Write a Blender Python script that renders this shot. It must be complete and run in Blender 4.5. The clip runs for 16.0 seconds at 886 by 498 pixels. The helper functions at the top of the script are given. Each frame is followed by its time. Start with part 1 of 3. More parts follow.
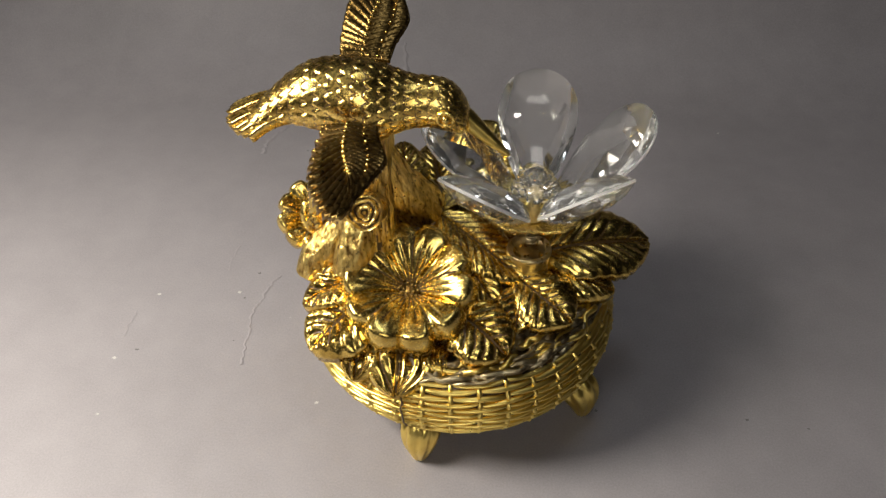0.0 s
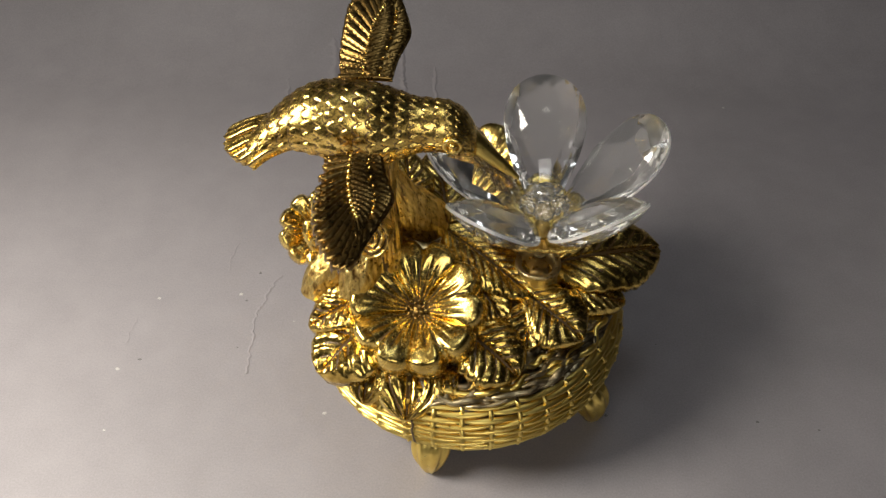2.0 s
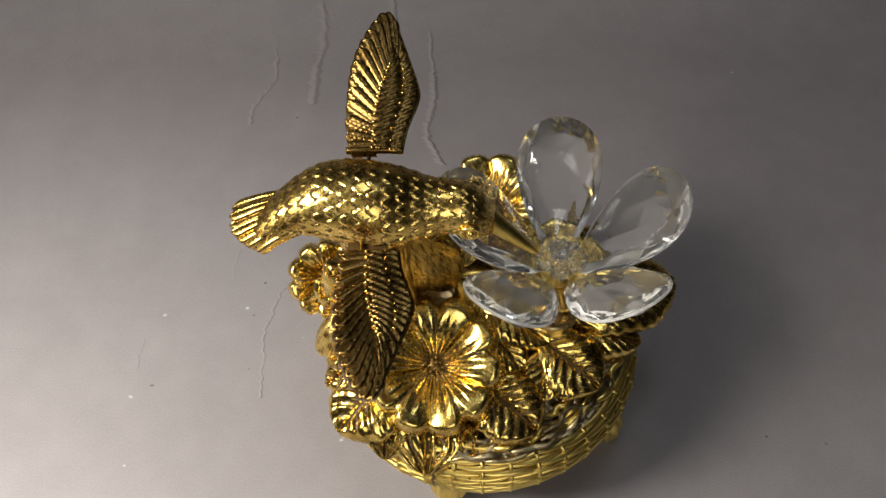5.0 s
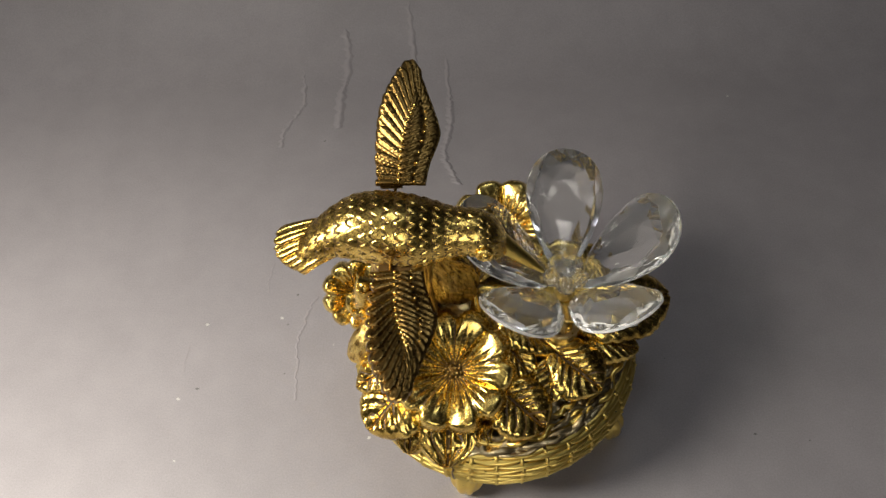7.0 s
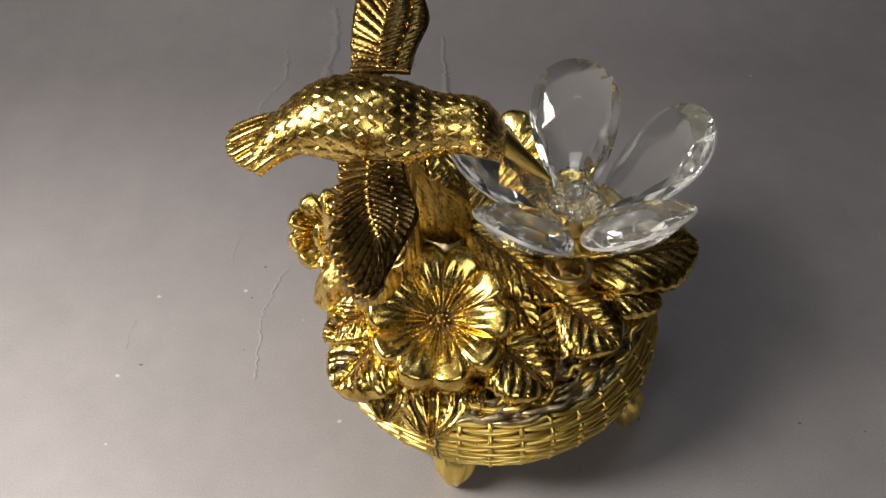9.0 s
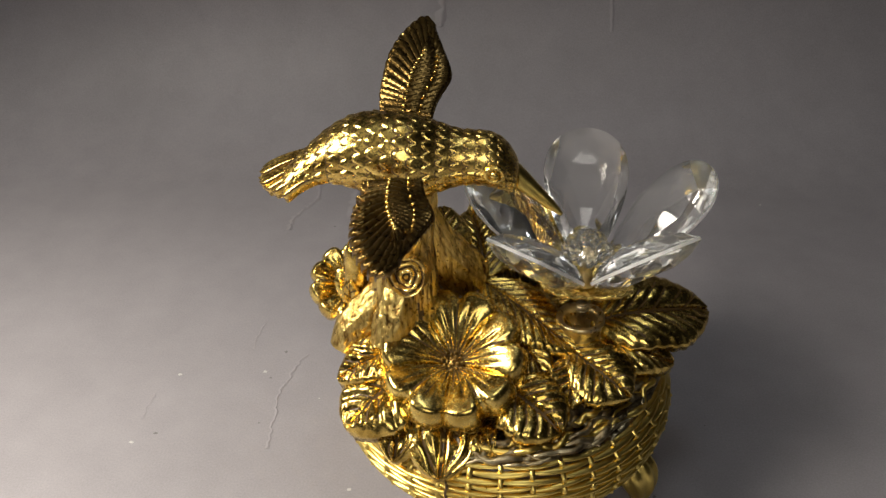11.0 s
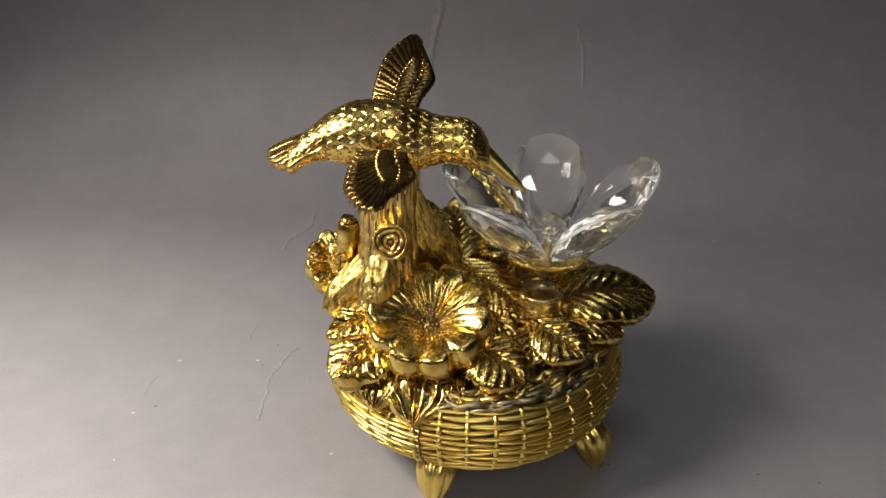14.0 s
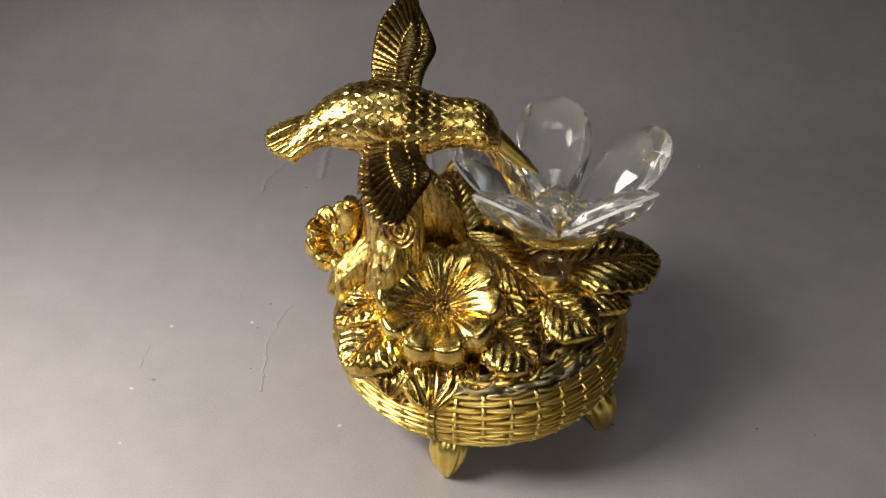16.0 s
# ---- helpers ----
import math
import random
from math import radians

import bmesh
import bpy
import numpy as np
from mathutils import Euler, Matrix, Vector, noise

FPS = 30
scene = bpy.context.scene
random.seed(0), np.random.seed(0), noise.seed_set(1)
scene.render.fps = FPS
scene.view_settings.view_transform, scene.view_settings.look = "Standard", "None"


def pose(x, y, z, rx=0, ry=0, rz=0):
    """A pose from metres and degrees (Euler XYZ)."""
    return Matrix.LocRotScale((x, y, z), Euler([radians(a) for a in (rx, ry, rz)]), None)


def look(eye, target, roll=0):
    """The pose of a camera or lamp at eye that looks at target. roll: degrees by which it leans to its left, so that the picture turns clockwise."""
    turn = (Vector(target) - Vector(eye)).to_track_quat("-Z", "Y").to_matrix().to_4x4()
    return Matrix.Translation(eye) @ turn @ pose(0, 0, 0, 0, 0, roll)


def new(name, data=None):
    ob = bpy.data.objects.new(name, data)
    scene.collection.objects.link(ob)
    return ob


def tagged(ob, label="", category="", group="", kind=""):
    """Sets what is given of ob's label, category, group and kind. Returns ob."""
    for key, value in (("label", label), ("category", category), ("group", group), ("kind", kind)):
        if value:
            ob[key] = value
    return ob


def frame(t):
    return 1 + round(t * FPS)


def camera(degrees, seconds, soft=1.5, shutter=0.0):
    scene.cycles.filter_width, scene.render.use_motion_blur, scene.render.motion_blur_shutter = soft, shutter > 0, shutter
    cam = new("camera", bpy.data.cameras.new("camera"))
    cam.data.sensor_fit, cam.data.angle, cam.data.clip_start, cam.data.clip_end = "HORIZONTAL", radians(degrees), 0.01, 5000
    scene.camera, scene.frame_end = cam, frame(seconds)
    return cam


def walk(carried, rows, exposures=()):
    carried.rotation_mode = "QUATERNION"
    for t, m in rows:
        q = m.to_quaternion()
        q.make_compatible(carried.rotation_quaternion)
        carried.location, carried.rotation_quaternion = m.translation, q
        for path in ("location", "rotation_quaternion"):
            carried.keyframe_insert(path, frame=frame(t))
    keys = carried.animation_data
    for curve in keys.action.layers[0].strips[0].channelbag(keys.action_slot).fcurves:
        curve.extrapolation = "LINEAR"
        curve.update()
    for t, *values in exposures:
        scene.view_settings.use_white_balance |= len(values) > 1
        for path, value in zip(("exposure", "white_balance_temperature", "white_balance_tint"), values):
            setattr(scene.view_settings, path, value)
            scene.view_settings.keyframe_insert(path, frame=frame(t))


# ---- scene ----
cam = camera(52.00, 16.0)
PATH = [
    (0, (0.02550, -0.22505, 0.25277), (0.00582, 0.00274, 0.05854), -1.16),
    (0.5, (0.02170, -0.22180, 0.25713), (0.00462, 0.00137, 0.05737), -1.89),
    (1, (0.02577, -0.21384, 0.25875), (0.00869, 0.00570, 0.05501), -2.21),
    (1.5, (0.02425, -0.20471, 0.25640), (0.00640, 0.01144, 0.04912), -2.50),
    (2, (0.01941, -0.20061, 0.26977), (0.00315, 0.01052, 0.05726), -2.08),
    (2.5, (0.01978, -0.19550, 0.28069), (0.00583, 0.01432, 0.06673), -1.51),
    (3, (0.01734, -0.18521, 0.28680), (0.00422, 0.01809, 0.06658), -1.96),
    (3.5, (0.01292, -0.17675, 0.29305), (0.00175, 0.01675, 0.06406), -1.70),
    (4, (0.01064, -0.16700, 0.30413), (0.00226, 0.01993, 0.06964), -2.20),
    (4.2, (0.00838, -0.16289, 0.30518), (0.00071, 0.02129, 0.06851), -2.12),
    (6.3, (0.01119, -0.13524, 0.32520), (-0.00489, 0.02573, 0.07255), -5.55),
    (6.5, (0.00862, -0.14191, 0.33324), (-0.00534, 0.02177, 0.08221), -4.74),
    (7, (0.00929, -0.16251, 0.33832), (-0.00577, 0.00992, 0.09328), -4.74),
    (7.5, (0.01052, -0.17927, 0.33847), (-0.00860, 0.00259, 0.10063), -5.21),
    (8, (0.00720, -0.18072, 0.32114), (-0.00673, 0.01224, 0.09186), -4.40),
    (8.5, (0.01134, -0.17113, 0.28098), (-0.00336, 0.02442, 0.05395), -4.22),
    (9, (0.00999, -0.17334, 0.26558), (-0.00453, 0.02498, 0.04095), -2.93),
    (9.2, (0.01204, -0.17599, 0.26021), (-0.00702, 0.02938, 0.04236), -3.60),
    (11.3, (0.01560, -0.22044, 0.22726), (-0.00913, 0.03015, 0.06418), -2.01),
    (11.5, (0.01709, -0.22273, 0.22176), (-0.00780, 0.03066, 0.06311), -2.05),
    (12, (0.01907, -0.22687, 0.21366), (-0.00754, 0.03107, 0.06280), -1.94),
    (12.5, (0.01959, -0.22499, 0.20449), (-0.00730, 0.03124, 0.05080), -2.20),
    (13, (0.02118, -0.23302, 0.20613), (-0.00750, 0.02383, 0.05379), -2.85),
    (13.5, (0.02271, -0.25434, 0.21610), (-0.00498, 0.00707, 0.07154), -2.12),
    (14, (0.02068, -0.27007, 0.21946), (0.00024, -0.00524, 0.08001), 0.21),
    (14.5, (0.01770, -0.27550, 0.22888), (0.00054, -0.01028, 0.08972), 0.24),
    (15, (0.00781, -0.26688, 0.24269), (-0.00418, -0.00500, 0.09682), 0.29),
    (15.5, (-0.00198, -0.25284, 0.24669), (-0.00248, -0.00176, 0.08250), 1.53),
    (16, (-0.00134, -0.24277, 0.24940), (-0.00240, -0.00211, 0.07029), 0.65),
]
walk(cam, [(t, look(eye, target, roll)) for t, eye, target, roll in PATH],
     exposures=[(0, 0.0), (1.5, -0.04), (3.5, -0.16), (6.5, -0.14), (9, -0.14), (11.5, -0.08), (13, 0.0), (16, 0.0)])


# world, lamps and exposure
UNIT = 0.033                      # the modelling unit, in metres
CENTRE = Vector((0.34, 0.225, 0))  # middle of the basket, in units
world = bpy.data.worlds.new("world")
world.use_nodes = True
world.node_tree.nodes["Background"].inputs[0].default_value = (0.9, 0.95, 1.0, 1)
world.node_tree.nodes["Background"].inputs[1].default_value = 0.02
scene.world = world


def area_lamp(name, place, target, size, power, color, spread=180):
    lamp = bpy.data.lights.new(name, "AREA")
    lamp.shape, lamp.size, lamp.energy, lamp.color, lamp.spread = "DISK", size, power, color, radians(spread)
    ob = new(name, lamp)
    ob.matrix_world = look(Vector(place) * UNIT, Vector(target) * UNIT)
    return ob


area_lamp("key_lamp", (-8.6, -2.6, 9.7), (-5.3, -5.9, 0), 0.18, 2.45, (1.0, 0.93, 0.82), 150)
# Unseen cool fill from above, added to lift the shadow right of the basket.
area_lamp("overhead_fill", (2, 3, 46), (1, 1, 0), 0.40, 1.6, (0.88, 0.94, 1.0))
# Unseen fill behind the camera, added to brighten the sheet and gilt fronts.
area_lamp("front_fill", (1.5, -15.0, 12.0), (1.5, 1.0, 0), 0.26, 0.63, (1.0, 0.96, 0.90))


# ---- materials ----
def material(name):
    m = bpy.data.materials.new(name)
    m.use_nodes = True
    return m, m.node_tree.nodes, m.node_tree.links, m.node_tree.nodes["Principled BSDF"]


def noise_node(nodes, links, scale, detail=4.0, rough=0.6):
    n = nodes.new("ShaderNodeTexNoise")
    n.inputs["Scale"].default_value, n.inputs["Detail"].default_value, n.inputs["Roughness"].default_value = scale, detail, rough
    c = nodes.new("ShaderNodeTexCoord")
    links.new(c.outputs["Object"], n.inputs["Vector"])
    return n


def ramp_node(nodes, links, source, stops):
    r = nodes.new("ShaderNodeValToRGB")
    while len(r.color_ramp.elements) < len(stops):
        r.color_ramp.elements.new(0.5)
    for e, (at, col) in zip(r.color_ramp.elements, stops):
        e.position, e.color = at, (*col, 1)
    links.new(source, r.inputs[0])
    return r


def bump_node(nodes, links, source, strength, distance, target):
    b = nodes.new("ShaderNodeBump")
    b.inputs["Strength"].default_value, b.inputs["Distance"].default_value = strength, distance
    links.new(source, b.inputs["Height"])
    links.new(b.outputs[0], target)
    return b


def gold(name, bright, dull, rough_low, rough_high, grain=900, bump=0.15):
    m, nodes, links, p = material(name)
    p.inputs["Metallic"].default_value = 1.0
    big, fine = noise_node(nodes, links, 130), noise_node(nodes, links, grain, 3)
    c = ramp_node(nodes, links, big.outputs[0], [(0.36, dull), (0.58, bright)])
    links.new(c.outputs[0], p.inputs["Base Color"])
    r = ramp_node(nodes, links, fine.outputs[0], [(0.3, (rough_low,) * 3), (0.75, (rough_high,) * 3)])
    links.new(r.outputs[0], p.inputs["Roughness"])
    bump_node(nodes, links, fine.outputs[0], bump, 0.0002, p.inputs["Normal"])
    return m


LEAF_GOLD = gold("gilt_leaf_metal", (0.90, 0.645, 0.175), (0.42, 0.27, 0.056), 0.16, 0.33)
GOLD = gold("gilt_metal", (0.93, 0.70, 0.21), (0.56, 0.375, 0.088), 0.17, 0.33)
BIRD_GOLD = gold("gilt_bird_metal", (0.93, 0.67, 0.19), (0.50, 0.31, 0.066), 0.20, 0.36)
WICKER_GOLD = gold("gilt_wicker", (0.96, 0.73, 0.21), (0.88, 0.63, 0.16), 0.27, 0.40, 900, 0.04)
WING_GOLD = gold("antique_wing_gold", (0.30, 0.19, 0.06), (0.15, 0.09, 0.024), 0.24, 0.40)
KNOB_GOLD = gold("worn_socket_gold", (0.86, 0.72, 0.42), (0.50, 0.40, 0.22), 0.22, 0.46, 600, 0.5)
KNOT_GOLD = gold("gilt_knot", (0.94, 0.72, 0.26), (0.60, 0.40, 0.11), 0.22, 0.40, 500, 0.4)
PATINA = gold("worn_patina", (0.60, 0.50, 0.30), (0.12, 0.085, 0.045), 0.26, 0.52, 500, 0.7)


def bark_gold(name="gilt_bark"):
    """Gilt bark: upright streaks of brown wash in the grooves."""
    m, nodes, links, p = material(name)
    p.inputs["Metallic"].default_value = 1.0
    coord, stretch = nodes.new("ShaderNodeTexCoord"), nodes.new("ShaderNodeMapping")
    stretch.inputs["Scale"].default_value = (1.0, 1.0, 0.16)
    links.new(coord.outputs["Object"], stretch.inputs["Vector"])
    streak, fine = noise_node(nodes, links, 620, 4, 0.65), noise_node(nodes, links, 900, 3)
    links.new(stretch.outputs[0], streak.inputs["Vector"])
    c = ramp_node(nodes, links, streak.outputs[0], [(0.36, (0.20, 0.11, 0.03)), (0.46, (0.66, 0.45, 0.13)), (0.62, (0.95, 0.74, 0.27))])
    links.new(c.outputs[0], p.inputs["Base Color"])
    r = ramp_node(nodes, links, fine.outputs[0], [(0.3, (0.24,) * 3), (0.75, (0.46,) * 3)])
    links.new(r.outputs[0], p.inputs["Roughness"])
    bump_node(nodes, links, streak.outputs[0], 0.9, 0.0007, p.inputs["Normal"])
    return m


BARK_GOLD = bark_gold()


def crystal_material(name, rough, clear):
    m, nodes, links, p = material(name)
    p.inputs["Base Color"].default_value = (0.98, 0.98, 0.97, 1)
    p.inputs["Transmission Weight"].default_value = clear
    p.inputs["IOR"].default_value = 1.56
    p.inputs["Roughness"].default_value = rough
    return m


CRYSTAL = crystal_material("cut_crystal", 0.0, 0.97)
# Milky rim: the polished edge's bright reflection is put into the material.
EDGE_GLINT = crystal_material("crystal_edge_glint", 0.4, 0.6)


def sheet_material(name="grey_vinyl"):
    m, nodes, links, p = material(name)
    big, fine = noise_node(nodes, links, 9, 5), noise_node(nodes, links, 2600, 2)
    c = ramp_node(nodes, links, big.outputs[0], [(0.3, (0.275, 0.259, 0.272)), (0.7, (0.308, 0.290, 0.305))])
    grain, blotch = noise_node(nodes, links, 1500, 2), noise_node(nodes, links, 60, 4)
    mix = nodes.new("ShaderNodeMix")
    mix.data_type, mix.blend_type = "RGBA", "OVERLAY"
    mix.inputs[0].default_value = 0.34
    speck = nodes.new("ShaderNodeMath")
    speck.operation = "MULTIPLY_ADD"
    links.new(grain.outputs[0], speck.inputs[0])
    speck.inputs[1].default_value = 0.6
    half = nodes.new("ShaderNodeMath")
    half.operation = "MULTIPLY"
    half.inputs[1].default_value = 0.4
    links.new(blotch.outputs[0], half.inputs[0])
    links.new(half.outputs[0], speck.inputs[2])
    links.new(c.outputs[0], mix.inputs[6])
    links.new(speck.outputs[0], mix.inputs[7])
    links.new(mix.outputs[2], p.inputs["Base Color"])
    p.inputs["Roughness"].default_value = 0.55
    bump_node(nodes, links, fine.outputs[0], 0.14, 0.0002, p.inputs["Normal"])
    return m


SHEET = sheet_material()


def plain(name, color, rough=0.8):
    m, nodes, links, p = material(name)
    n = noise_node(nodes, links, 6)
    c = ramp_node(nodes, links, n.outputs[0], [(0.3, tuple(0.9 * v for v in color)), (0.7, color)])
    links.new(c.outputs[0], p.inputs["Base Color"])
    p.inputs["Roughness"].default_value = rough
    return m


WALL_PAINT = plain("dim_wall_paint", (0.18, 0.172, 0.168))
MARK_PALE = plain("pale_scuff", (0.56, 0.54, 0.53))
# Antique wash in engraved lines; also the painted shade of the wing slots.
WASH_AND_SHADE = plain("dark_wash_and_shade", (0.095, 0.052, 0.014), 0.35)
CREASE = plain("pale_crease", (0.323, 0.303, 0.318), 0.55)
MARK_DARK = plain("dark_scuff", (0.15, 0.145, 0.145))


# ---- mesh helpers, all in units ----
def mesh_of(name, verts, faces, mat, smooth=True, centre=CENTRE):
    me = bpy.data.meshes.new(name)
    me.from_pydata([tuple((Vector(v) - centre) * UNIT) for v in verts], [], faces)
    me.materials.append(mat)
    me.polygons.foreach_set("use_smooth", [smooth] * len(me.polygons))
    me.update()
    return me


def part(name, shape, mat, parent, label="", smooth=True, inlay=()):
    """inlay: the faces that carry the dark wash left in engraved lines."""
    ob = new(name, mesh_of(name, *shape, mat, smooth))
    ob.parent = parent
    if len(inlay):
        ob.data.materials.append(WASH_AND_SHADE)
        for i in inlay:
            ob.data.polygons[i].material_index = 1
    return tagged(ob, label) if label else ob


def merge(*shapes):
    verts, faces = [], []
    for v, f in shapes:
        n = len(verts)
        verts += list(v)
        faces += [tuple(i + n for i in q) for q in f]
    return verts, faces


def grid(fn, nu, nv, wrap=False):
    """A sheet from fn(u, v); wrap closes it in v."""
    cols = nv if wrap else nv + 1
    verts = [fn(i / nu, j / nv) for i in range(nu + 1) for j in range(cols)]
    faces = [(i * cols + j, i * cols + (j + 1) % cols, (i + 1) * cols + (j + 1) % cols, (i + 1) * cols + j)
             for i in range(nu) for j in range(cols if wrap else cols - 1)]
    return verts, faces


def shell(fn, nu, nv, thick):
    """A closed thick sheet: fn(u, v) gives the upper side; thick is the way to the lower side."""
    top, faces = grid(fn, nu, nv)
    thick, n, cols = Vector(thick), len(top), nv + 1
    verts = top + [Vector(p) + thick for p in top]
    faces = faces + [tuple(i + n for i in reversed(q)) for q in faces]
    rim = [j for j in range(cols)] + [i * cols + nv for i in range(1, nu + 1)]
    rim += [nu * cols + j for j in range(nv - 1, -1, -1)] + [i * cols for i in range(nu - 1, 0, -1)]
    for a, b in zip(rim, rim[1:] + rim[:1]):
        faces.append((b, a, a + n, b + n))
    return verts, faces


def cells(test, nu, nv):
    """The faces of a grid whose middle (u, v) passes the test."""
    return [i * nv + j for i in range(nu) for j in range(nv) if test((i + 0.5) / nu, (j + 0.5) / nv)]


def spline(points, t):
    """A point on the smooth line through rows of numbers; t runs from 0 to 1."""
    k = len(points) - 1
    i = min(int(t * k), k - 1)
    f = t * k - i
    p = [np.array(points[min(max(i + d, 0), k)], float) for d in (-1, 0, 1, 2)]
    return 0.5 * (2 * p[1] + (p[2] - p[0]) * f + (2 * p[0] - 5 * p[1] + 4 * p[2] - p[3]) * f * f + (3 * p[1] - p[0] - 3 * p[2] + p[3]) * f**3)


def tube(points, sides=14, steps=None, relief=None, caps=True):
    """A tube through rows of x, y, z, radius; relief(t, angle) scales the radius."""
    steps = steps or 8 * (len(points) - 1)
    rows = [spline(points, i / steps) for i in range(steps + 1)]
    verts, side = [], None
    for i, row in enumerate(rows):
        a, b = rows[max(i - 1, 0)], rows[min(i + 1, steps)]
        d = Vector(b[:3] - a[:3]).normalized()
        if side is None:
            side = d.cross(Vector((0.3, 0.2, 1)) if abs(d.z) < 0.9 else Vector((0, -1, 0))).normalized()
        side = (side - d * side.dot(d)).normalized()
        other = d.cross(side)
        for j in range(sides):
            an = 2 * math.pi * j / sides
            r = max(row[3], 0.002) * (relief(i / steps, an) if relief else 1)
            verts.append(Vector(row[:3]) + (side * math.cos(an) + other * math.sin(an)) * r)
    faces = [(i * sides + j, i * sides + (j + 1) % sides, (i + 1) * sides + (j + 1) % sides, (i + 1) * sides + j)
             for i in range(steps) for j in range(sides)]
    if caps:
        faces += [tuple(reversed(range(sides))), tuple(range(steps * sides, (steps + 1) * sides))]
    return verts, faces


def frame_of(axis, up):
    a = Vector(axis).normalized()
    s = a.cross(Vector(up)).normalized()
    return a, s, s.cross(a)


# ---- room and backdrop ----
BEND, SWEEP = 5.4, 2.6            # where the sheet leaves the table, and the radius of its curve


def backdrop():
    """The grey sheet: flat under the figurine, then swept up behind it."""
    prof = [(-14, 0), (-8, 0), (-3, 0), (2, 0), (4, 0), (BEND, 0)]
    prof += [(BEND + SWEEP * math.sin(a), SWEEP - SWEEP * math.cos(a)) for a in [math.pi / 2 * k / 16 for k in range(1, 17)]]
    prof += [(BEND + SWEEP, 4.5), (BEND + SWEEP, 7)]
    verts = [(x, y, z) for y, z in prof for x in (-26, -10, 0, 10, 26)]
    faces = [(5 * i + j, 5 * i + j + 1, 5 * i + j + 6, 5 * i + j + 5) for i in range(len(prof) - 1) for j in range(4)]
    n = len(verts)
    verts += [(x, y + (0.05 if z > 0.1 else 0), z - 0.05) for x, y, z in verts]
    faces += [tuple(i + n for i in reversed(q)) for q in faces]
    ob = new("backdrop", mesh_of("backdrop", verts, faces, SHEET, True, Vector()))
    return tagged(ob, "smooth grey vinyl sheet swept up behind the figurine", "backdrop", kind="structure")


BACKDROP = backdrop()


def room():
    def slab(name, lo, hi, label, cat):
        verts = [(x, y, z) for x in (lo[0], hi[0]) for y in (lo[1], hi[1]) for z in (lo[2], hi[2])]
        faces = [(0, 1, 3, 2), (4, 6, 7, 5), (0, 4, 5, 1), (2, 3, 7, 6), (0, 2, 6, 4), (1, 5, 7, 3)]
        me = bpy.data.meshes.new(name)
        me.from_pydata(verts, [], faces)
        me.materials.append(WALL_PAINT)
        tagged(new(name, me), label, cat, kind="structure")

    slab("wall_north", (-1.6, 1.5, -0.8), (1.6, 1.6, 1.8), "dim plain painted wall", "wall")
    slab("wall_south", (-1.6, -1.6, -0.8), (1.6, -1.5, 1.8), "dim plain painted wall", "wall")
    slab("wall_west", (-1.7, -1.5, -0.8), (-1.6, 1.5, 1.8), "dim plain painted wall", "wall")
    slab("wall_east", (1.6, -1.5, -0.8), (1.7, 1.5, 1.8), "dim plain painted wall", "wall")
    slab("floor", (-1.6, -1.5, -0.85), (1.6, 1.5, -0.8), "dim plain floor", "floor")
    slab("ceiling", (-1.6, -1.5, 1.8), (1.6, 1.5, 1.85), "dim plain ceiling", "ceiling")
    slab("table_top", (-0.9, -0.5, -0.04), (0.9, 0.45, -0.004), "plain table under the grey sheet", "table")


room()

# ---- the figurine ----
FIG = new("bird_figurine")
FIG.location = CENTRE * UNIT
tagged(FIG, "gilt metal hummingbird over a woven basket beside a crystal flower", "figurine")


# basket
BASKET = [(1.06, 0.35), (1.22, 0.39), (1.39, 0.49), (1.51, 0.63), (1.575, 0.79), (1.595, 0.96), (1.565, 1.12), (1.48, 1.27)]


def lathe(profile, sides=96, inset=0.0):
    verts = [CENTRE + Vector(((r - inset) * math.cos(a), (r - inset) * math.sin(a), z))
             for r, z in profile for a in [2 * math.pi * j / sides for j in range(sides)]]
    n = len(profile)
    faces = [(i * sides + j, i * sides + (j + 1) % sides, (i + 1) * sides + (j + 1) % sides, (i + 1) * sides + j)
             for i in range(n - 1) for j in range(sides)]
    return verts, faces + [tuple(reversed(range(sides))), tuple(range((n - 1) * sides, n * sides))]


# Near-black core, which makes the gaps between the strips dark.
basket = part("basket", lathe(BASKET, inset=0.030), WASH_AND_SHADE, FIG, "round gilt basket woven from flat strips")
ROWS_OF_WEAVE, STAKES = 19, 36


def foot(angle, reach):
    c, s = reach * math.cos(angle), reach * math.sin(angle)
    points = [(1.20 * c, 1.20 * s, 0.50, 0.15), (1.30 * c, 1.30 * s, 0.39, 0.195), (1.355 * c, 1.355 * s, 0.26, 0.17),
              (1.375 * c, 1.375 * s, 0.09, 0.100), (1.375 * c, 1.375 * s, 0.0, 0.055)]
    points = [(x + 0.38, y + 0.19, z, r) for x, y, z, r in points]
    part("foot", tube(points, 48, 20, lambda t, a: 0.84 + 0.24 * abs(math.cos(4 * a + 0.4)) ** 0.6), WICKER_GOLD, FIG, "small ribbed leaf-shaped gilt foot")


for bearing, reach in ((-106, 1.0), (-26.5, 1.05), (70, 1.0), (165, 1.0)):
    foot(math.radians(bearing), reach)


def seam():
    """The mould line down the front of the basket."""
    a = math.radians(-107)
    points = [(CENTRE.x + (r + 0.012) * math.cos(a + 0.006 * math.sin(9 * k)), CENTRE.y + (r + 0.012) * math.sin(a + 0.006 * math.sin(9 * k)), z, 0.012)
              for k, (r, z) in enumerate([spline(BASKET, 0.12 + 0.8 * i / 12) for i in range(13)])]
    part("seam", tube(points, 6, 36), WASH_AND_SHADE, basket)


seam()

